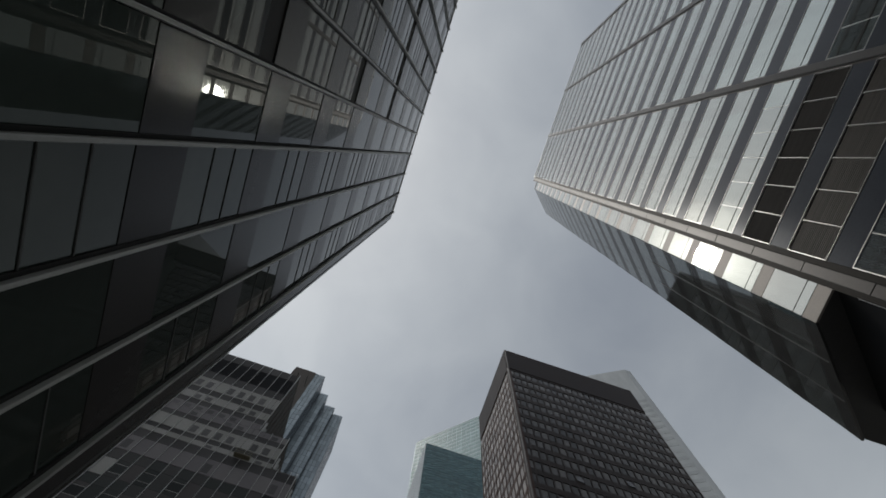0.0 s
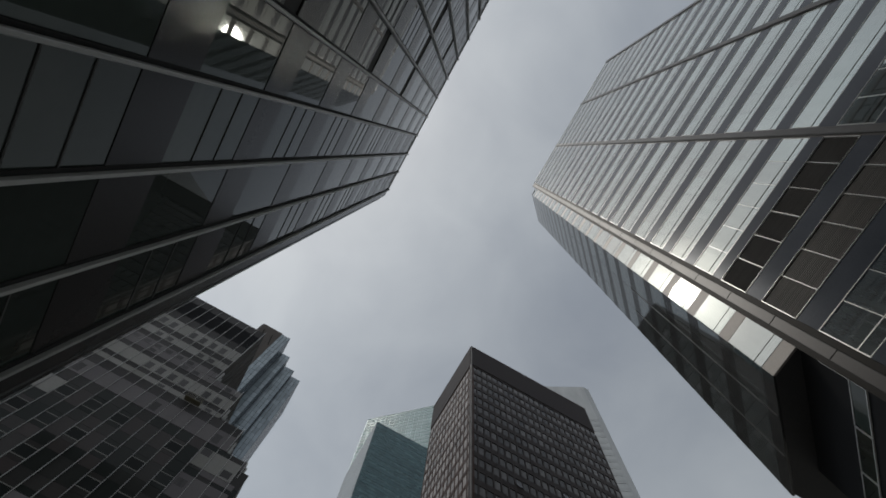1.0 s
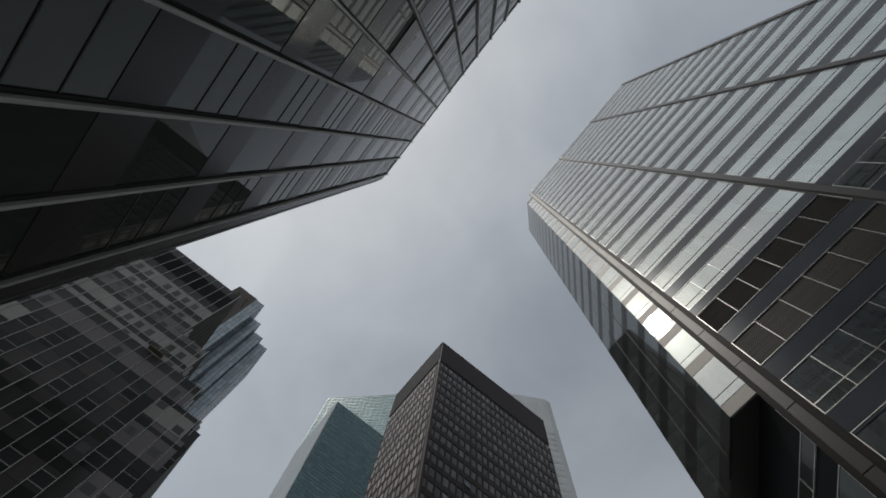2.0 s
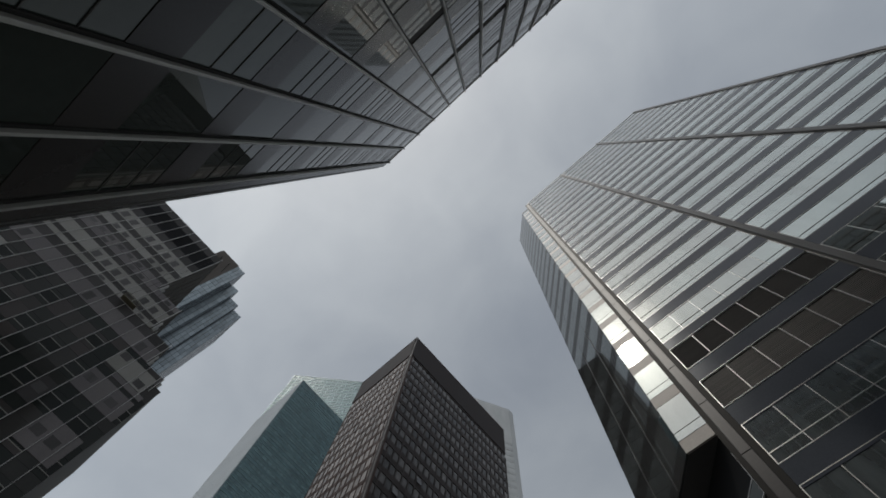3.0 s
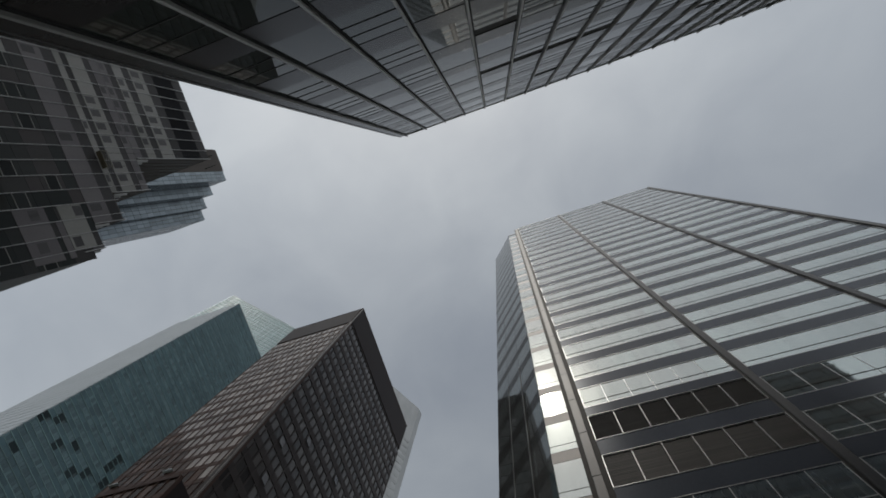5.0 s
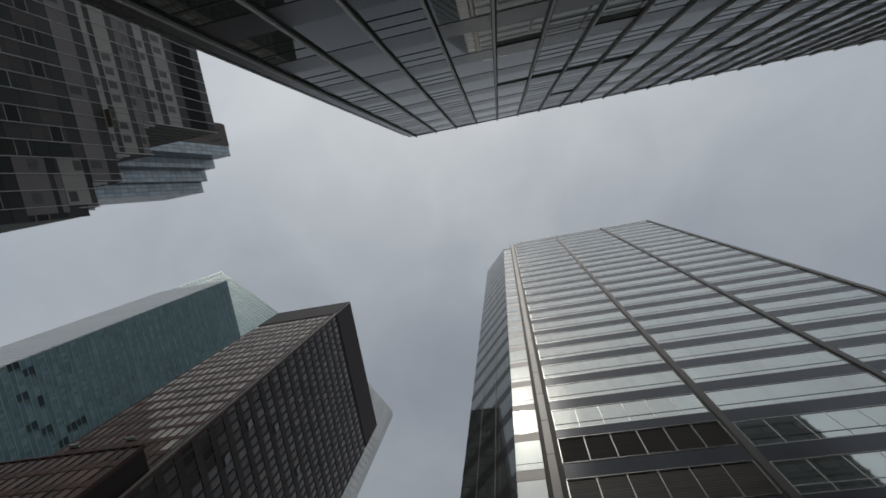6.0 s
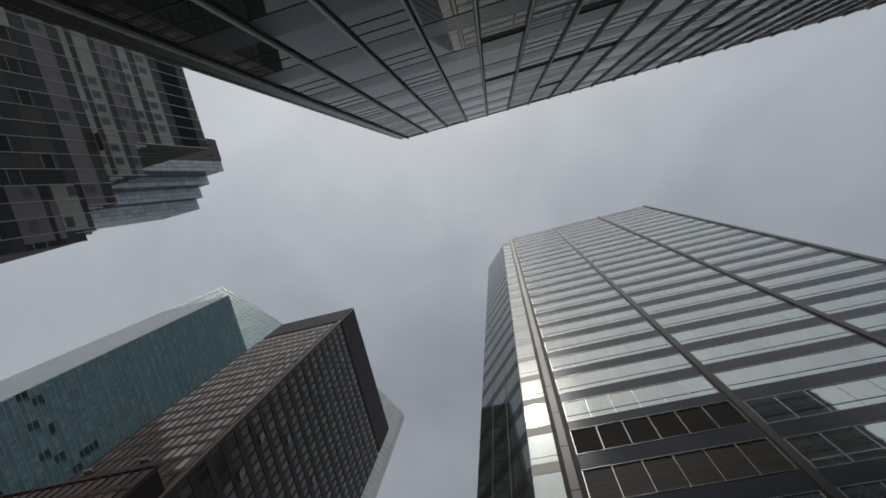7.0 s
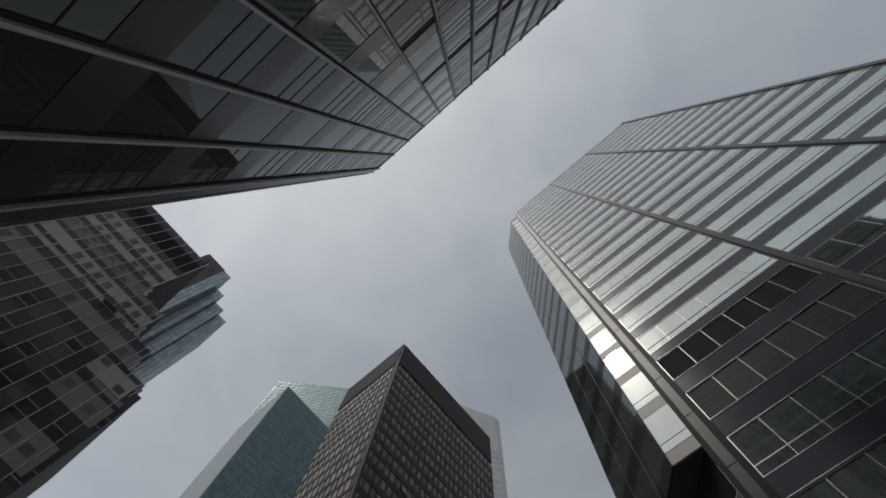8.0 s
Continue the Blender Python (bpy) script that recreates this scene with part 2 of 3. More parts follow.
class Face:
    """An upright face: u runs along it, depth runs into the building, z is up."""

    def __init__(self, parent, x, y, turn):
        self.parent, self.x, self.y, self.turn = parent, x, y, radians(turn)
        self.ux, self.uy = math.cos(self.turn), math.sin(self.turn)

    def place(self, u, depth, z):
        return (self.x + u * self.ux - depth * self.uy, self.y + u * self.uy + depth * self.ux, z)

    def block(self, name, u0, u1, z0, z1, d0, d1, mat, bevel=0.0, label="", parent=None):
        """One block between u0 and u1, z0 and z1, d0 and d1, as a part."""
        ob = new(name, block_mesh(u1 - u0, d1 - d0, z1 - z0, mat, bevel))
        spot = Vector(self.place((u0 + u1) / 2, (d0 + d1) / 2, (z0 + z1) / 2)) - Vector(self.parent.location)
        if parent:
            ob.parent = parent
            ob.location = Matrix.Rotation(-self.turn, 3, "Z") @ (spot - parent.location)
        else:
            ob.parent = self.parent
            ob.location = spot
            ob.rotation_euler = (0, 0, self.turn)
        if label:
            tagged(ob, label)
        return ob

    def merged(self, name, items, mat, label=""):
        """Many blocks in one mesh: items of (u0, u1, z0, z1, d0, d1)."""
        verts, faces = [], []
        base = Vector(self.parent.location)
        for u0, u1, z0, z1, d0, d1 in items:
            s = len(verts)
            for z in (z0, z1):
                for u, d in ((u0, d0), (u1, d0), (u1, d1), (u0, d1)):
                    verts.append(Vector(self.place(u, d, z)) - base)
            faces += [(s, s + 1, s + 5, s + 4), (s + 1, s + 2, s + 6, s + 5), (s + 2, s + 3, s + 7, s + 6), (s + 3, s, s + 4, s + 7),
                      (s + 4, s + 5, s + 6, s + 7), (s + 3, s + 2, s + 1, s)]
        me = bpy.data.meshes.new(name)
        me.from_pydata(verts, [], faces)
        return finish(name, me, mat, self.parent, label, "stuff")

    def blocks(self, name, items, mat, limit=300, bevel=0.0, rest_name=""):
        """The first of the items as parts of their own, those past the limit joined."""
        for it in items[:limit]:
            self.block(name, *it, mat, bevel)
        if len(items) > limit:
            self.merged(rest_name or name + "_field", items[limit:], mat)


def prism(name, outline, z0, z1, mat, parent, label=""):
    """An upright solid over a plan outline (counter-clockwise)."""
    base = Vector(parent.location)
    n = len(outline)
    verts = [Vector((x, y, z)) - base for z in (z0, z1) for x, y in outline]
    faces = [tuple(range(n - 1, -1, -1)), tuple(range(n, 2 * n))]
    faces += [(i, (i + 1) % n, n + (i + 1) % n, n + i) for i in range(n)]
    me = bpy.data.meshes.new(name)
    me.from_pydata(verts, [], faces)
    return finish(name, me, mat, parent, label)


# ---- ground ----
bm = bmesh.new()
bmesh.ops.create_grid(bm, x_segments=24, y_segments=24, size=2500)
me = bpy.data.meshes.new("ground")
bm.to_mesh(me)
bm.free()
me.materials.append(paving)
tagged(new("ground", me), "grey concrete paving of the street between the towers", "ground", kind="structure")


# ---- the dark steel and glass block beside the camera ----
def steel_block():
    H, Y, X0, BAY, N, PITCH = 39.0, -4.207, -5.91, 1.598, 41, 3.66
    top = EYE + H
    bar_x = [X0 - 0.032 + BAY * i for i in range(N + 1)]
    t = thing("steel_office_block", 20, Y - 9, "dark steel and smoked glass office block with close vertical bars", "building")
    x_end = X0 + BAY * N
    prism("body", [(X0 + 0.05, Y - 18), (x_end, Y - 18), (x_end, Y - 0.22), (X0 + 0.05, Y - 0.22)], 0, top - 0.15, core_dark, t)
    f = Face(t, X0, Y, 180)  # u runs backwards along x, depth runs away from the street
    rng = random.Random(5)
    panes, spandrels, rails, slots = [], [], [], []
    z_first = EYE + H * 0.1667 - 2 * PITCH
    vents = {(4, 2), (4, 4), (4, 6), (5, 6), (6, 6), (7, 6), (6, 4), (6, 8)}
    lined = {0, 2, 5, 6, 7, 9, 10, 12, 13, 15, 16, 18, 19, 21, 23, 24, 26, 28, 30, 31, 33, 36, 38, 40}
    for k in range(0, 12):
        zs = max(0.0, z_first + PITCH * k)
        zt = z_first + PITCH * k + 1.25
        zg = min(top - 0.22, z_first + PITCH * (k + 1))
        if zt > top - 0.3:
            break
        for j in range(N):
            u1, u0 = X0 - bar_x[j] - 0.05, X0 - bar_x[j + 1] + 0.05
            if zt > 0.3:
                spandrels.append((j, (u0, u1, zs + 0.002, zt - 0.002, 0.02, 0.09)))
            slot = (j, k) in vents or (j > 9 and rng.random() < 0.04)
            if slot:
                zc = zg - 0.72
                slots.append((u0, u1, zc + 0.02, zg - 0.02, 0.06, 0.19))
                panes.append((j, (u0, u1, zt, zc, 0.035, 0.07)))
            else:
                panes.append((j, (u0, u1, zt, zg, 0.035, 0.07)))
            if j in lined:
                for q in ((0.3, 0.52, 0.76) if j > 8 and j % 3 else (0.36, 0.68)):
                    zq = zt + (zg - zt) * q
                    rails.append((j, (u0, u1, zq - 0.014, zq + 0.014, 0.02, 0.04)))
    for name, group, mat, bev in (("pane", panes, smoke_glass, 0.0), ("spandrel_panel", spandrels, steel_panel, 0.006), ("glazing_rail", rails, black_gasket, 0.0)):
        group.sort(key=lambda q: q[0])
        f.blocks(name, [q[1] for q in group], mat, 290, bev)
    for s in slots:
        f.block("vent_slot", *s, louvre_back)
    for j in range(N + 1):
        u = X0 - bar_x[j]
        f.block("vertical_bar", u - 0.035, u + 0.035, 0, top + 0.2, -0.085, 0.06, steel_bar, 0.01)
        f.block("bar_groove", u - 0.1, u - 0.035, 0, top - 0.1, 0.0, 0.06, bar_shadow_gap)
    f.block("parapet_coping", -BAY * N, 0.0, top - 0.22, top, -0.005, 0.35, steel_bar, 0.02)
    # the corner beyond the last bar: a dark channel, a flat return plate and a slim edge strip
    f.block("corner_channel", 0.08, 0.16, 0, top - 0.12, 0.06, 0.2, bar_shadow_gap)
    f.block("corner_plate", 0.16, 0.52, 0, top - 0.1, 0.03, 0.2, steel_panel, 0.008)
    f.block("corner_strip", 0.52, 0.57, 0, top - 0.1, 0.02, 0.2, black_gasket, 0.008)
    # plain return wall on the side street
    g = Face(t, X0 - 0.5, Y - 18, 90)
    g.block("return_wall", 0, 17.78, 0, top - 0.12, -0.02, 0.45, steel_panel)


steel_block()


# ---- the mirror-glass tower across the street ----
def mirror_tower():
    H, Y = 104.0, 14.68
    top = EYE + H
    z_of = lambda h: EYE + H * h
    t = thing("mirror_glass_tower", 12, Y + 15, "tall mirror-glass office tower with grey spandrel bands and metal piers", "building")
    PITCH, GLASS = 0.0344, 0.0215
    x_strip, x_pier0, x_right = -1.81, -0.36, 27.85
    corner = (-5.71, 18.53)
    low = z_of(0.1805)
    prism("body", [(x_strip + 0.2, Y + 0.3), (x_right - 0.1, Y + 0.3), (x_right - 0.1, Y + 34), (corner[0] + 0.3, Y + 34), (corner[0] + 0.3, corner[1] + 0.2)],
          low + 0.3, z_of(0.94), core_dark, t)
    prism("upper_body", [(x_pier0 + 0.2, Y + 0.3), (x_right - 0.1, Y + 0.3), (x_right - 0.1, Y + 34), (x_pier0 + 0.2, Y + 34)], z_of(0.94), top - 0.3, core_dark, t)
    prism("base_body", [(x_pier0 + 0.3, Y + 0.3), (x_right - 0.1, Y + 0.3), (x_right - 0.1, Y + 34), (-4.0, Y + 34), (-4.0, Y + 4.3)],
          0, low + 0.3, core_dark, t)
    f = Face(t, 0, Y, 0)
    bays = [(0.56, 8.88), (9.49, 18.24), (18.85, 27.46)]
    panes, spans, joints, sills = [], [], [], []
    for k in range(-6, 22):
        zb = z_of(0.2561 + PITCH * k)
        zt = zb + GLASS * H
        if k == 21:
            zt = min(zt, top - 0.25)
        if k < -2:
            zb, zt = zb - 0.08, zt + 0.1
        for b, (x0, x1) in enumerate(bays):
            z_up = z_of(0.2241 if k == -1 else 0.1885) if b == 0 and k in (-1, -2) else zb
            z_lo = z_of(0.2460 if k == 0 else 0.2108) if b == 0 and k in (0, -1) else zb - (PITCH - GLASS) * H
            spans.append((k, (x0 - 0.01, x1 + 0.01, z_lo + 0.05, z_up - 0.05, 0.0, 0.2)))
            if b == 0 and k in (-1, -2):
                continue
            w = (x1 - x0) / 6
            for i in range(6):
                panes.append((k, (x0 + w * i + 0.004, x0 + w * (i + 1) - 0.004, zb, zt, 0.02, 0.06)))
            # transom a quarter of the way up, and the light frame round the bay
            zq = zb + (zt - zb) * 0.24
            (sills if k < -1 else joints).append((k, (x0, x1, zq - 0.02, zq + 0.02, 0.004, 0.05)))
            rail = 0.04 if k > -2 else 0.028
            sills.append((k, (x0, x1, zb - rail, zb, -0.008, 0.08)))
            sills.append((k, (x0, x1, zt, zt + rail, -0.008, 0.08)))
            for xe in (x0, x1 - 0.035):
                sills.append((k, (xe, xe + 0.035, zb, zt, -0.008, 0.08)))
            if k < (1 if b == 0 else 0):
                for i in range(1, 6):
                    sills.append((k, (x0 + w * i - 0.014, x0 + w * i + 0.014, zb, zt, 0.004, 0.06)))
    hazy = [q for q in panes if q[0] < -2]
    panes = [q for q in panes if q[0] >= -2]
    for name, group, mat in (("window_pane", hazy, hazy_glass), ("window_pane", panes, mirror_glass), ("spandrel", spans, grey_spandrel), ("transom", joints, black_gasket), ("window_frame", sills, alloy_frame)):
        group.sort(key=lambda q: q[0])
        f.blocks(name, [q[1] for q in group], mat, 290)
    # louvred plant floors in the first bay
    for z0, z1 in ((z_of(0.2241), z_of(0.2460)), (z_of(0.1885), z_of(0.2108))):
        x0, x1 = bays[0]
        w = (x1 - x0) / 6
        for i in range(6):
            a, b = x0 + w * i + 0.03, x0 + w * (i + 1) - 0.03
            ob = f.block("louvre_panel", a, b, z0, z1, 0.06, 0.09, louvre_back, label="dark ventilation louvre with thin slats")
            n = 22
            step = (z1 - z0) / n
            for q in range(n):
                f.block("slat", a + 0.01, b - 0.01, z0 + step * (q + 0.2), z0 + step * (q + 0.75), 0.025, 0.05, louvre_dark if z0 < z_of(0.2) else louvre_back, parent=ob)
        for i in range(7):
            xx = x0 + w * i
            f.block("louvre_frame", xx - 0.016, xx + 0.016, z0, z1, -0.03, 0.1, alloy_frame)
        f.block("louvre_frame", x0, x1, z0 - 0.03, z0 - 0.01, -0.03, 0.1, alloy_frame)
        f.block("louvre_frame", x0, x1, z1 + 0.01, z1 + 0.03, -0.03, 0.1, alloy_frame)
    # piers
    for xm in (9.19, 18.545, 27.75):
        f.block("pier_flange", xm - 0.305, xm + 0.3, 0, top + 0.1, 0.01, 0.25, grey_pier)
        f.block("pier", xm - 0.2, xm + 0.2, 0, top + 0.25, -0.16, 0.005, grey_pier, 0.03)
    f.block("pier_groove", -0.37, -0.17, 0, top + 0.1, 0.03, 0.3, groove_dark)
    f.block("pier_groove", 0.27, 0.54, 0, top + 0.1, 0.03, 0.3, groove_dark)
    for k in range(-7, 22):
        zb = z_of(0.2561 + PITCH * k)
        f.block("pier_cover", -0.17, 0.27, max(0, zb - 2.6), min(top + 0.5, zb - 2.6 + PITCH * H - 0.025), -0.14, 0.2, pale_pier, 0.015)
    f.block("pier_edge", -0.40, -0.37, 0, z_of(0.945), -0.02, 0.1, groove_dark)
    f.block("roof_edge", 0.4, x_right, top - 0.25, top, -0.05, 0.5, alloy_frame, 0.02)
    # corner strip: taller panes, thin metal spandrels
    roof2 = z_of(0.945)
    for k in range(-2, 20):
        zb = z_of(0.2561 + PITCH * k)
        zt = min(zb + PITCH * H - 0.9, roof2)
        f.block("strip_pane", x_strip + 0.02, x_pier0 - 0.04, zb, zt, 0.0, 0.05, mirror_glass)
        f.block("strip_spandrel", x_strip, x_pier0 - 0.03, low - 0.12 if k == -2 else zb - 0.9 + 0.03, zb - 0.03, 0.0, 0.1, strip_metal, 0.01)
        f.block("strip_transom", x_strip, x_pier0 - 0.03, zb + 0.53, zb + 0.555, -0.01, 0.03, black_gasket)
    f.block("strip_coping", x_strip, x_pier0, roof2 - 0.3, roof2, -0.03, 0.3, grey_pier)
    # canted corner face
    dx, dy = x_strip - corner[0], Y - corner[1]
    length = math.hypot(dx, dy)
    c = Face(t, corner[0], corner[1], math.degrees(math.atan2(dy, dx)))
    for k in range(-2, 20):
        zb = z_of(0.2561 + PITCH * k)
        zt = min(zb + GLASS * H, roof2)
        w = length / 3
        for i in range(3):
            c.block("canted_pane", w * i + 0.015, w * (i + 1) - 0.015, zb, zt, 0.0, 0.05, dimmed_canted_glass)
        c.block("canted_spandrel", 0, length, low - 0.12 if k == -2 else zb - (PITCH - GLASS) * H + 0.03, zb - 0.03, 0.0, 0.1, canted_metal)
    for i in (1, 2):
        c.block("canted_mullion", length / 3 * i - 0.02, length / 3 * i + 0.02, low, z_of(0.36), -0.03, 0.02, grey_pier)
    c.block("canted_coping", 0, length, z_of(0.931), roof2, 0.0, 0.3, grey_spandrel)
    # soffit below the overhanging corner, and the set-back base behind it
    prism("soffit", [(x_strip + 0.06, Y + 0.11), (x_pier0 + 0.2, Y + 0.11), (x_pier0 + 0.2, Y + 9), (corner[0] + 0.11, Y + 9), (corner[0] + 0.11, corner[1] + 0.06)], low - 0.1, low, soffit_black, t)
    run = 5.5
    r = Face(t, x_pier0 - 0.02 - run * 0.7071, Y + 0.1 + run * 0.7071, -45)
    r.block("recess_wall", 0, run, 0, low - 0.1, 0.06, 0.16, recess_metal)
    r.block("recess_jamb", run - 0.05, run, 17.68, 19.13, -0.01, 0.06, alloy_frame)
    for z0, z1 in ((16.92, 17.68), (13.3, 15.85), (9.7, 12.25), (6.1, 8.65), (2.5, 5.05)):
        for i in range(3):
            u0, u1 = run - 1.8 * (i + 1), run - 1.8 * i
            w = r.block("recess_window", u0 + 0.02, u1 - 0.02, z0, z1, 0.02, 0.058, smoke_glass, label="dark window with a thin alloy frame")
            for q in ((u0 + 0.02, u1 - 0.02, z0 - 0.01, z0 + 0.02), (u0 + 0.02, u1 - 0.02, z1 - 0.02, z1 + 0.01), (u1 - 0.05, u1 - 0.02, z0 + 0.02, z1 - 0.02)):
                r.block("frame", *q, 0.0, 0.058, alloy_frame, parent=w)


mirror_tower()


# ---- the dark tower behind the steel block, which shows in the mirror glass ----
def dark_tower():
    X0, X1, Y, TOP = 0.6, 45.1, -22.4, 91.5
    t = thing("dark_office_tower", 20, Y - 14, "dark office tower with dim windows and a rooftop plant room", "building")
    prism("body", [(X0, Y - 28), (X1, Y - 28), (X1, Y - 0.2), (X0, Y - 0.2)], 0, TOP, dim_pane, t)
    f = Face(t, X1, Y, 180)
    rows = int(TOP / 3.7)
    items = [(2.78 * i + 0.3, 2.78 * (i + 1) - 0.3, 3.7 * k + 1.2, 3.7 * k + 3.3, 0.0, 0.2) for k in reversed(range(rows)) for i in range(16)]
    f.blocks("window", items, dim_pane, 250)
    for k in range(rows):
        f.block("floor_band", 0, X1 - X0, 3.7 * k + 3.4, 3.7 * k + 3.9, -0.1, 0.2, umber_metal)
    prism("plant_room", [(X1 - 12, Y - 12), (X1 - 4, Y - 12), (X1 - 4, Y - 3), (X1 - 12, Y - 3)], TOP, TOP + 3.5, core_dark, t)


dark_tower()


# ---- the brown gridded tower ----
def gridded_tower():
    H, X, Y = 102.7, -37.14, 21.2
    top = EYE + H
    t = thing("brown_gridded_tower", X - 11, Y + 18, "dark brown metal tower with a grid of grey windows", "building")
    W1, W2 = 29.2, 17.1
    prism("body", [(X - W2, Y + 0.45), (X - 0.45, Y + 0.45), (X - 0.45, Y + W1), (X - W2, Y + W1)], 0, top - 0.3, umber_metal, t)
    PITCH, COL = 2.965, 1.22
    rows = [93.85 - PITCH * k for k in range(0, 30)]
    for name, f, length, cols in (("east", Face(t, X, Y, 90), W1, 24), ("south", Face(t, X - W2, Y, 0), W2, 14)):
        w = length / cols
        half, rail_out, mw, deep = (0.9, 0.03, 0.11, 0.12) if name == "east" else (1.06, 0.03, 0.075, 0.07)
        panes, rails = [], []
        for zc in rows:
            for i in range(cols):
                panes.append((w * i + mw, w * (i + 1) - mw, zc - half, zc + half, deep, 0.22))
            rails.append((0, length, zc + half, zc + PITCH - half, rail_out, 0.5))
        # east windows take the pane colour with shade painted in
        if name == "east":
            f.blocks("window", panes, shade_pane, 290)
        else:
            # lower windows painted brown for a dark reflection, reaching higher further from the corner
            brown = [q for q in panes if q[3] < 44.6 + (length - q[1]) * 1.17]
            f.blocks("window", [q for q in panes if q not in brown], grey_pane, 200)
            f.blocks("brown_window", brown, brown_reflection_pane, 90)
        for i, k in (((3, 12), (4, 14), (6, 10), (13, 9), (8, 15), (6, 20)) if name == "east" else ()):
            sash = f.block("open_sash", w * i + mw, w * (i + 1) - mw, rows[k] - half, rows[k] + half, 0.0, 0.03, shade_pane, label="open window sash tilted outwards")
            sash.rotation_euler = Euler((radians(-9), 0, f.turn))
        if name == "south":
            for u in (length - 8.4, length - 15.7):
                f.block("white_lamp", u - 0.65, u + 0.65, 48.7, 48.84, -0.3, 0.07, white_rail, 0.03, "small white floodlight casing")
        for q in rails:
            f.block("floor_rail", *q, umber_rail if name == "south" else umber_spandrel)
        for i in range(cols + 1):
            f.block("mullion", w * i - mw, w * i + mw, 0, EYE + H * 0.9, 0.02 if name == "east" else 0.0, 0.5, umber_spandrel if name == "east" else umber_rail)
        f.block("crown_band", -0.05, length + 0.05, EYE + H * 0.912, top, -0.1, 0.5, umber_metal, 0.04)
        f.block("crown_lip", -0.1, length + 0.1, top - 0.12, top + 0.02, -0.16, 0.3, umber_rail, 0.02)
    Face(t, X, Y, 90).block("corner_post", -0.1, 0.1, 0, top - 0.1, -0.14, 0.3, corner_trim)
    # low wing towards the side street
    HW, YW, LW = 41.4, 18.45, 46.36
    prism("wing_body", [(X - LW, YW + 0.4), (X - 0.1, YW + 0.4), (X - 0.1, Y + 0.5), (X - LW, Y + 0.5)], 0, HW - 0.2, umber_metal, t)
    f = Face(t, X - LW, YW, 0)
    for k in range(11):
        zc = HW - 1.5 - PITCH * k
        # the wing panes carry the same painted brown reflection
        f.blocks("wing_window", [(LW - COL * (i + 1) + 0.07, LW - COL * i - 0.07, zc - 1.02, zc + 1.02, 0.1, 0.18) for i in range(38)], brown_reflection_pane)
        f.block("wing_rail", 0, LW, zc - PITCH + 1.02, zc - 1.02, 0.05, 0.4, umber_rail)
    for i in range(39):
        f.block("wing_mullion", LW - COL * i - 0.07, LW - COL * i + 0.07, 0, HW - 0.1, 0.02, 0.4, umber_rail)
    f.block("wing_coping", 0, LW, HW - 0.3, HW, -0.03, 0.4, umber_rail, 0.03)


gridded_tower()


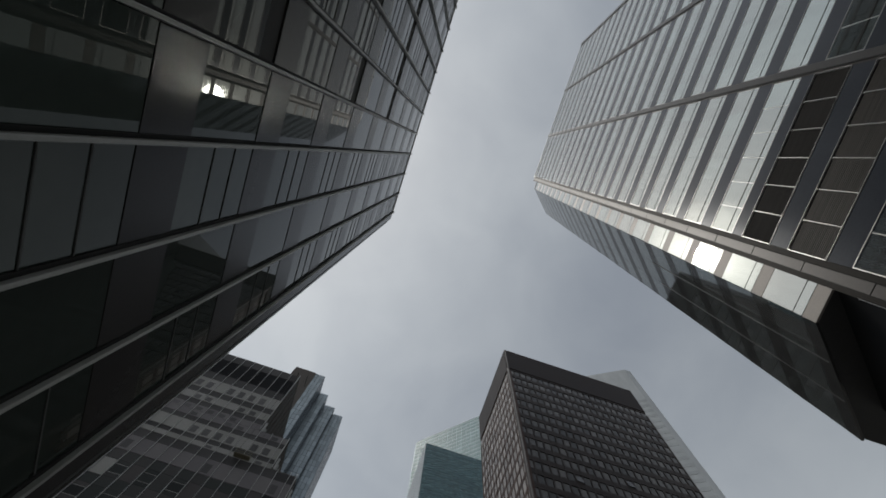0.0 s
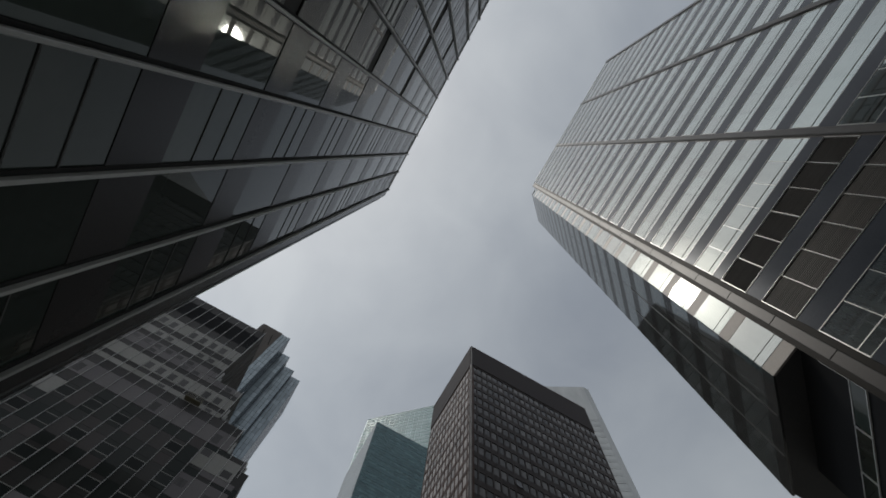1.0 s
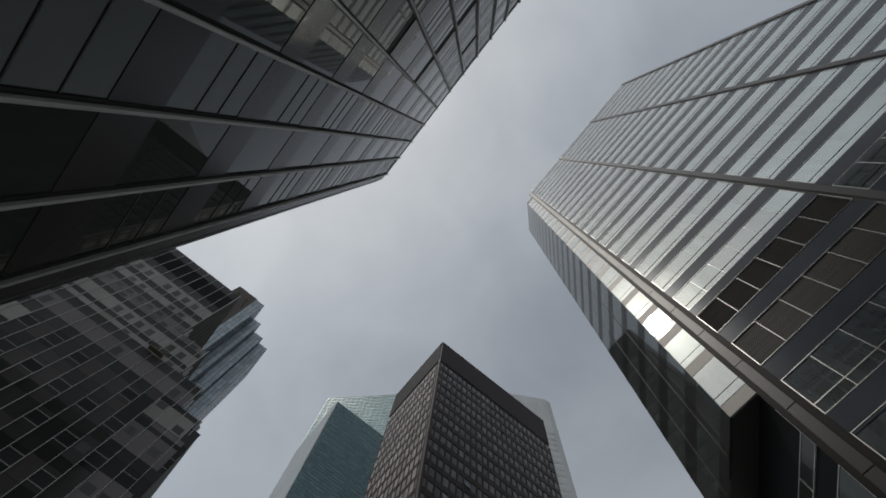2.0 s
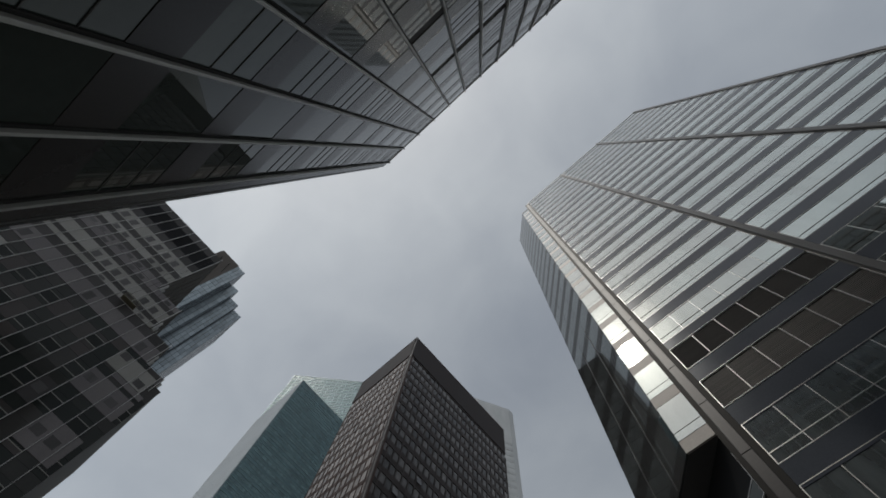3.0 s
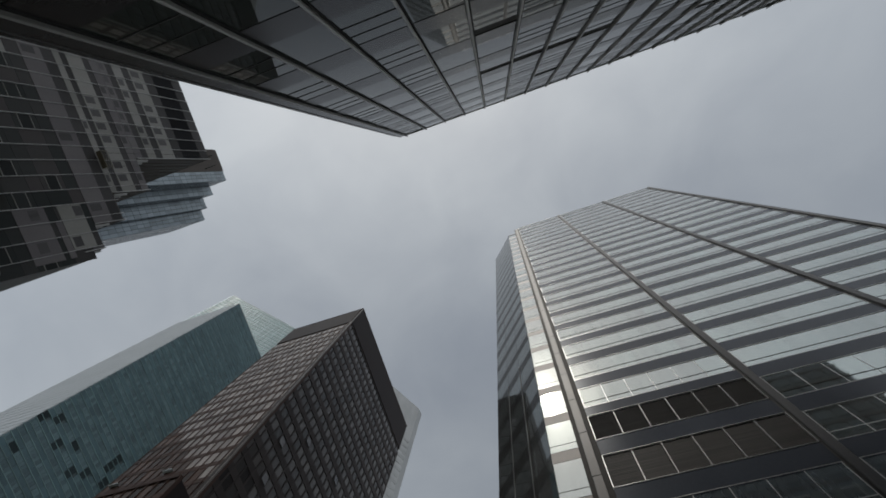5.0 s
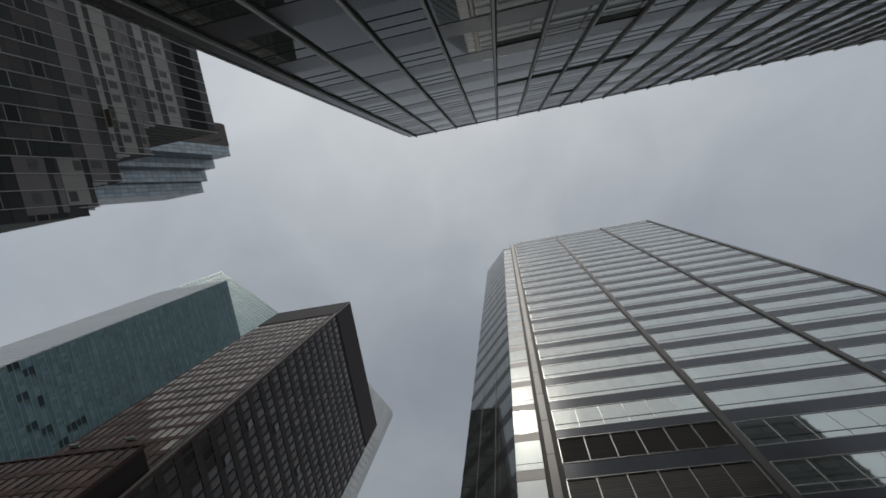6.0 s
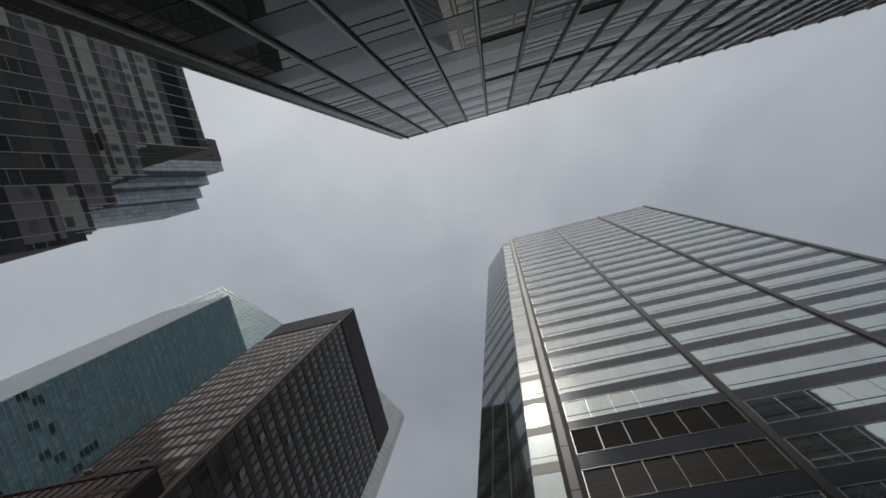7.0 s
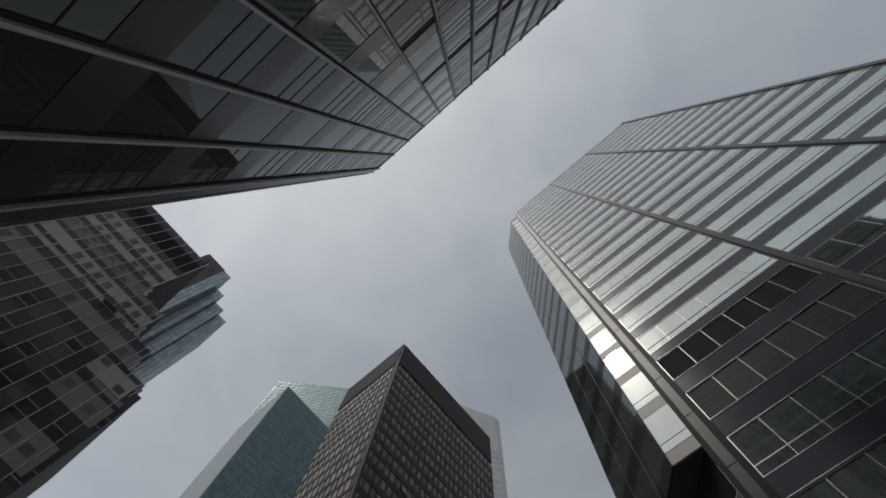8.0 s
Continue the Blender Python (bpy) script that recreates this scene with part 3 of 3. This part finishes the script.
# ---- the stepped office block across the avenue ----
def stepped_block():
    H, X = 83.3, -47.2
    z_of = lambda h: EYE + H * h
    t = thing("stepped_office_block", X - 8, -30, "dark stepped office block with pale fins and mixed grey bands", "building")
    BAY, FIN0 = 1.76, -5.68
    steps = [(0.785, 1.0, -16.5), (0.705, 0.785, -11.9), (0.645, 0.705, -8.3), (0.61, 0.645, -5.27), (0.0, 0.61, -4.25)]
    SOUTH = -75.0
    for h0, h1, y1 in steps:
        prism("body", [(X - 16, SOUTH), (X - 0.25, SOUTH), (X - 0.25, y1), (X - 16, y1)], z_of(h0) if h0 else 0, z_of(h1) - 0.02, flank_wall if h0 == 0 else brown_wall, t)
    f = Face(t, X, 0, 90)  # u is y
    bands = [(0.972, 1.0, "dim", 0.0), (0.915, 0.972, "glass_dark", 0.0), (0.889, 0.915, "dim", 0), (0.853, 0.889, "pale", 0.6), (0.836, 0.853, "dim", 0.1),
             (0.8144, 0.836, "pale", 0.6), (0.800, 0.8144, "dim", 0.1), (0.783, 0.800, "grey", 0.75), (0.766, 0.783, "grey", 0.75), (0.7535, 0.766, "dim", 0.1),
             (0.723, 0.7535, "pale", 0.75), (0.712, 0.723, "dim", 0), (0.70, 0.712, "pale", 0.05), (0.68, 0.70, "dim", 0.05), (0.645, 0.68, "grey", 0.5)]
    FLOOR = 0.0543
    for k in range(7):
        h = 0.645 - FLOOR * k
        bands.append((h - 0.02, h, "low", k))
        bands.append((h - FLOOR, h - 0.02, "glass", k))
    rng = random.Random(11)
    squares = []
    groups = {"pane": [], "dim_panel": [], "grey_panel": [], "pale_panel": [], "window": [], "slot_pane": []}
    for h0, h1, kind, mixed in bands:
        hm = (h0 + h1) / 2
        y1 = [s[2] for s in steps if s[0] <= hm < s[1] or (s[1] == 1.0 and hm > 0.99)][0]
        first = FIN0 - BAY * math.ceil((FIN0 - y1) / BAY + 0.05)
        edges = [y1] + [first - BAY * i for i in range(21)]
        for y, y_next in zip(edges, edges[1:]):
            it = (y_next + 0.015, y - 0.015, z_of(h0) + 0.015, z_of(h1) - 0.015)
            r = rng.random()
            if kind in ("grey", "pale"):
                if r < mixed and y - y_next > 1.3:
                    groups[kind + "_panel"].append((*it, 0.0, 0.15))
                    squares.append((it[0] + 0.2, it[1] - 0.62, it[2] + 0.12 * (it[3] - it[2]), it[2] + 0.7 * (it[3] - it[2]), -0.006, 0.05))
                else:
                    groups[kind + "_panel"].append((*it, 0.0, 0.15))
            elif kind == "glass_dark":
                groups["slot_pane"].append((*it, 0.06, 0.15))
            elif kind == "dim":
                groups["dim_panel"].append((*it, 0.03, 0.15))
            elif kind == "low" and r < 0.04:
                groups["grey_panel"].append((*it, 0.0, 0.15))
            elif kind == "glass" and y_next > -40 and (round((FIN0 - y) / BAY) + mixed) % 2 == 0 and r < 0.9:
                groups["window"].append((*it, 0.05, 0.15))
            else:
                groups["pane"].append((*it, 0.05, 0.15))
    # patches of pale and grey cladding over the lower glass, each with one or two dark windows
    for b0, b1, h0, h1, group, holes in ((3, 0, 0.596, 0.634, "pale_panel", ((2, 0.62), (0, 0.1))), (3, -0.45, 0.534, 0.577, "grey_panel", ((2, 0.45), (0, 0.3))), (2, -0.45, 0.585, 0.595, "grey_panel", ()),
                                      (15, 13, 0.589, 0.623, "pale_panel", ()), (16, 15, 0.60, 0.615, "pale_panel", ()), (18, 16, 0.545, 0.577, "grey_panel", ((17, 0.3),)),
                                      (4, 3, 0.478, 0.52, "dim_panel", ((3, 0.4),)), (2, -0.45, 0.44, 0.49, "grey_panel", ((1, 0.35), (0, 0.35))), (9, 7, 0.43, 0.452, "grey_panel", ())):
        for k in range(int(b0), int(math.ceil(b1)), -1):
            u0, u1 = FIN0 - BAY * k, FIN0 - BAY * max(k - 1, b1)
            groups[group].append((u0 + 0.015, u1 - 0.015, z_of(h0), z_of(h1), 0.0, 0.15))
        if b1 < 0:
            groups[group].append((FIN0 + 0.015, FIN0 - BAY * b1 - 0.02, z_of(h0), z_of(h1), 0.0, 0.15))
        for k, at in holes:
            z = z_of(h0 + (h1 - h0) * at)
            squares.append((FIN0 - BAY * (k + 1) + 0.25, FIN0 - BAY * k - 0.35, z, z + 1.15, -0.006, 0.05))
    f.blocks("pane", groups["pane"], dark_pane, 290)
    f.blocks("slot_pane", groups["slot_pane"], slot_pane, 290)
    f.blocks("dim_panel", groups["dim_panel"], dim_band, 290)
    f.blocks("grey_panel", groups["grey_panel"], grey_band, 290)
    f.blocks("pale_panel", groups["pale_panel"], pale_band, 290)
    f.blocks("square_window", squares, square_glass, 290)
    for it in groups["window"]:
        w = f.block("window", *it, dark_pane)
        z0, z1 = it[2] + 0.6, it[3] - 0.65
        f.block("dark_light", it[0] + 0.03, it[1] - 0.03, z0 + 0.09, z1 - 0.09, 0.035, 0.09, window_black, parent=w)
        for q in ((it[0] + 0.02, it[1] - 0.02, z0, z0 + 0.09), (it[0] + 0.02, it[1] - 0.02, z1 - 0.09, z1)):
            f.block("window_rail", *q, 0.01, 0.1, pale_band, parent=w)
    y = FIN0
    while y > -50:
        hs = [s[1] for s in steps if y <= s[2]][0]
        f.block("fin", y - 0.026, y + 0.026, 0, z_of(hs) + 0.1, -0.09, 0.05, fin_grey)
        y -= BAY
    # fins on the side walls of the steps
    for h0, h1, y1 in steps[:4]:
        s = Face(t, X, y1, 180)
        f.block("edge_fin", y1 - 0.06, y1 + 0.02, z_of(h0), z_of(h1) + 0.1, -0.14, 0.05, fin_grey)
        for i in range(9):
            s.block("side_fin", 0.35 + 1.65 * i, 0.41 + 1.65 * i, z_of(h0), z_of(h1) - 0.4, -0.12, 0.0, brown_wall)
        for i in range(4):
            s.block("bright_slat", 0.2 + 0.5 * i, 0.27 + 0.5 * i, z_of(h0) + 0.1, z_of(h0) + 2.4 + 0.5 * (i % 2), -0.3, -0.12, fin_grey)
        s.block("side_coping", 0, 15.8, z_of(h1) - 0.3, z_of(h1), -0.04, 0.1, brown_wall)


stepped_block()


# ---- a small work platform hung on the front of the stepped block ----
def work_platform():
    x, y, z = -46.6, -16.1, 59.8
    t = thing("hanging_work_platform", x, y, "small yellowish work platform hung before the facade", "work platform")
    f = Face(t, x, y, 90)
    f.block("deck", -1.1, 1.1, z - 0.05, z + 0.05, -0.35, 0.35, ochre_paint, 0.01)
    for d in (-0.35, 0.33):
        for h in (0.45, 0.95):
            f.block("guard_rail", -1.1, 1.1, z + h, z + h + 0.06, d, d + 0.04, ochre_paint)
        for u in (-1.1, 0.0, 1.06):
            f.block("post", u, u + 0.05, z + 0.05, z + 0.95, d, d + 0.04, ochre_paint)
    for u in (-0.9, 0.86):
        f.block("cable", u, u + 0.03, z + 0.05, 84.9, -0.02, 0.01, groove_dark)
        f.block("roof_arm", u - 0.03, u + 0.06, 84.885, 85.05, -0.1, 2.2, groove_dark, 0.01)
    f.block("tool_box", -0.8, -0.2, z + 0.05, z + 0.5, -0.2, 0.2, brown_wall, 0.02)


work_platform()


# ---- the saw-toothed glass tower behind it ----
def saw_tower():
    H = 120.0
    top = EYE + H
    t = thing("saw_toothed_glass_tower", -85, -20, "blue-grey glass tower with a saw-toothed stepped corner", "building")
    xs = [-0.5477, -0.5879, -0.6123, -0.6271]
    ys = [-0.2118, -0.1449, -0.1268, -0.1042, -0.0823]
    outline = [(xs[0] * H, ys[0] * H)]
    for i in range(4):
        outline += [(xs[i] * H, ys[i + 1] * H)]
        if i < 3:
            outline += [(xs[i + 1] * H, ys[i + 1] * H)]
    back = -0.72 * H
    outline += [(back, ys[4] * H), (back, ys[0] * H)]
    prism("body", [(x - 0.2, y - 0.2) for x, y in outline], 0, top - 0.1, joint_dark, t)
    for i in range(4):
        x, y0, y1 = xs[i] * H, ys[i] * H, ys[i + 1] * H
        if i == 0:
            Face(t, x, y0, 90).block("brown_flank", 0, 0.046 * H, 0, top + 0.3, -0.05, 0.2, brown_wall)
            y0 += 0.046 * H
        x_back = xs[i + 1] * H if i < 3 else back
        # pane colour follows the facing: bright east, north darkened as if reflecting dark walls
        for face, length, mat, name in ((Face(t, x, y0, 90), y1 - y0, blue_glass, "east_pane"), (Face(t, x, y1, 180), x - x_back, shaded_slate_glass, "north_pane")):
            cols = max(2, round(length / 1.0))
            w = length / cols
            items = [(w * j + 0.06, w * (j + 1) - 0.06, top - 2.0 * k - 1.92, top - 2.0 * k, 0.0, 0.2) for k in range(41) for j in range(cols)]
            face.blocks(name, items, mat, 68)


saw_tower()


# ---- the teal tower ----
def teal_tower():
    H = 225.0
    top = EYE + H
    t = thing("teal_glass_tower", -160, 60, "teal glass tower with a pale slatted crown", "building")
    X, Y, W = -0.6253 * H, 0.113 * H, 0.158 * H
    L = 78.0
    prism("body", [(X - W, Y + 0.3), (X - 0.3, Y + 0.3), (X - 0.3, Y + L), (X - W, Y + L)], 0, top - 0.1, teal_band, t)
    e = Face(t, X, Y, 90)
    rng = random.Random(3)
    panes, gaps = [], []
    spandrels = []
    dark_cells = {(1, 28), (0, 29), (3, 29), (7, 28), (6, 29), (8, 26), (8, 25), (9, 27)}
    for k in range(48):
        z1 = top - 3.7 * k
        for i in range(26):
            spandrels.append((3.0 * i + 0.02, 3.0 * i + 2.98, z1 - 3.64, z1 - 2.06, 0.03, 0.3))
            if (i, k) in dark_cells:
                gaps.append((3.0 * i + 0.1, 3.0 * i + 2.2, z1 - 3.5, z1 - 0.2, -0.02, 0.3))
                continue
            empty = rng.random() < (0.2 if k > 32 else 0.05 if k > 26 else 0.0)
            if empty:
                gaps.append((3.0 * i + 0.03, 3.0 * i + 2.97, z1 - 2.0, z1 - 0.06, 0.05, 0.3))
                continue
            for j in range(3):
                panes.append((3.0 * i + j + 0.025, 3.0 * i + j + 0.975, z1 - 2.0, z1 - 0.06, 0.05, 0.3))
    e.blocks("pane", panes, teal_glass, 200)
    e.blocks("spandrel", spandrels, teal_spandrel, 200)
    for it in gaps:
        e.block("dark_window", *it, empty_window)
    for k in range(48):
        z1 = top - 3.7 * k
        e.block("floor_rail", 0, L, z1 - 0.1, z1 + 0.14, -0.05, 0.25, teal_rail)
        e.block("sill_rail", 0, L, z1 - 2.1, z1 - 1.9, -0.03, 0.25, teal_rail)
    s = Face(t, X - W, Y, 0)
    s.blocks("side_band", [(0.0, W, top - 3.7 * k - 3.35, top - 3.7 * k, 0.0, 0.35) for k in range(58)], pale_side)
    s.block("side_wall", 0.1, W - 0.1, 0, top - 0.2, 0.12, 0.29, side_shade)
    # taller canted slab behind, with a slatted crown
    H2 = 279.0
    top2 = EYE + H2
    x0, y0 = -0.6311 * H2, 0.0927 * H2
    ang = math.atan2(0.11, 0.106)
    ln = 93.0
    x1, y1 = x0 + ln * math.cos(ang), y0 + ln * math.sin(ang)
    prism("slab_body", [(x0, y0 + 0.4), (x1, y1 + 0.4), (x1 - 14, y1 + 14), (x0 - 14, y0 + 14)], 0, top2 - 0.3, pale_glass, t)
    c = Face(t, x0, y0, math.degrees(ang))
    for k in range(32):
        z = top2 - 3.6 * k
        c.block("crown_rail", 0, ln, z - 0.35, z, -0.1, 0.3, white_rail)
        c.block("crown_shade", 0, ln, z - 2.2, z - 1.2, 0.0, 0.3, pale_shade)
    for i in range(31):
        c.block("crown_post", i * 3.1, i * 3.1 + 0.25, top2 - 116, top2, -0.08, 0.3, pale_glass)


teal_tower()


# ---- the pale tower far behind ----
def pale_tower():
    H = 220.0
    top = EYE + H
    t = thing("pale_panel_tower", -95, 115, "pale grey tower with a chamfered corner and striped floors", "building")
    a = (-0.3191 * H - 40 * 0.5, 0.4592 * H - 40 * 0.866)
    b, c = (-0.3195 * H, 0.4597 * H), (-0.3186 * H, 0.4727 * H)
    d = (-0.3186 * H - 40, 0.4727 * H + 25)
    prism("body", [(a[0] - 40, a[1] + 30), a, b, c, d, (d[0] - 40, d[1])], 0, top, silver_panel, t)
    ang = math.degrees(math.atan2(b[1] - a[1], b[0] - a[0]))
    ln = math.hypot(b[0] - a[0], b[1] - a[1])
    f = Face(t, a[0], a[1], ang)
    for k in range(36):
        z = EYE + H * 0.87 - 3.9 * k
        f.block("floor_stripe", 0, ln, z - 1.7, z, -0.06, 0.2, silver_dark)


pale_tower()


# ---- a dark roof with a small tank, far down the side street ----
def far_rooftop():
    X, Y, TOP = -188.9, 26.0, 137.0
    t = thing("far_brick_block", X - 8, Y + 6, "distant dark brick block with a parapet", "building")
    prism("body", [(X - 16, Y), (X, Y), (X, Y + 12), (X - 16, Y + 12)], 0, TOP, brown_wall, t)
    f = Face(t, X - 16, Y, 0)
    f.block("parapet", 0, 16.2, TOP - 0.8, TOP + 0.6, -0.2, 0.2, umber_metal)
    tank = thing("roof_tank", X - 1.4, Y + 1.2, "small grey steel water tank on a roof", "water tank")
    for name, r, z0, z1, mat in (("drum", 0.9, TOP + 1.2, TOP + 3.2, silver_dark), ("lid", 0.98, TOP + 3.2, TOP + 3.4, grey_pier)):
        bm = bmesh.new()
        bmesh.ops.create_cone(bm, cap_ends=True, segments=20, radius1=r, radius2=r * 0.98, depth=z1 - z0, matrix=Matrix.Translation((0, 0, (z0 + z1) / 2)))
        me = bpy.data.meshes.new(name)
        bm.to_mesh(me)
        bm.free()
        finish(name, me, mat, tank)
    for dx, dy in ((-0.6, -0.6), (0.6, -0.6), (0.6, 0.6), (-0.6, 0.6)):
        leg = new("leg", block_mesh(0.12, 0.12, 1.2, grey_pier))
        leg.parent = tank
        leg.location = (dx, dy, TOP + 0.6)


far_rooftop()
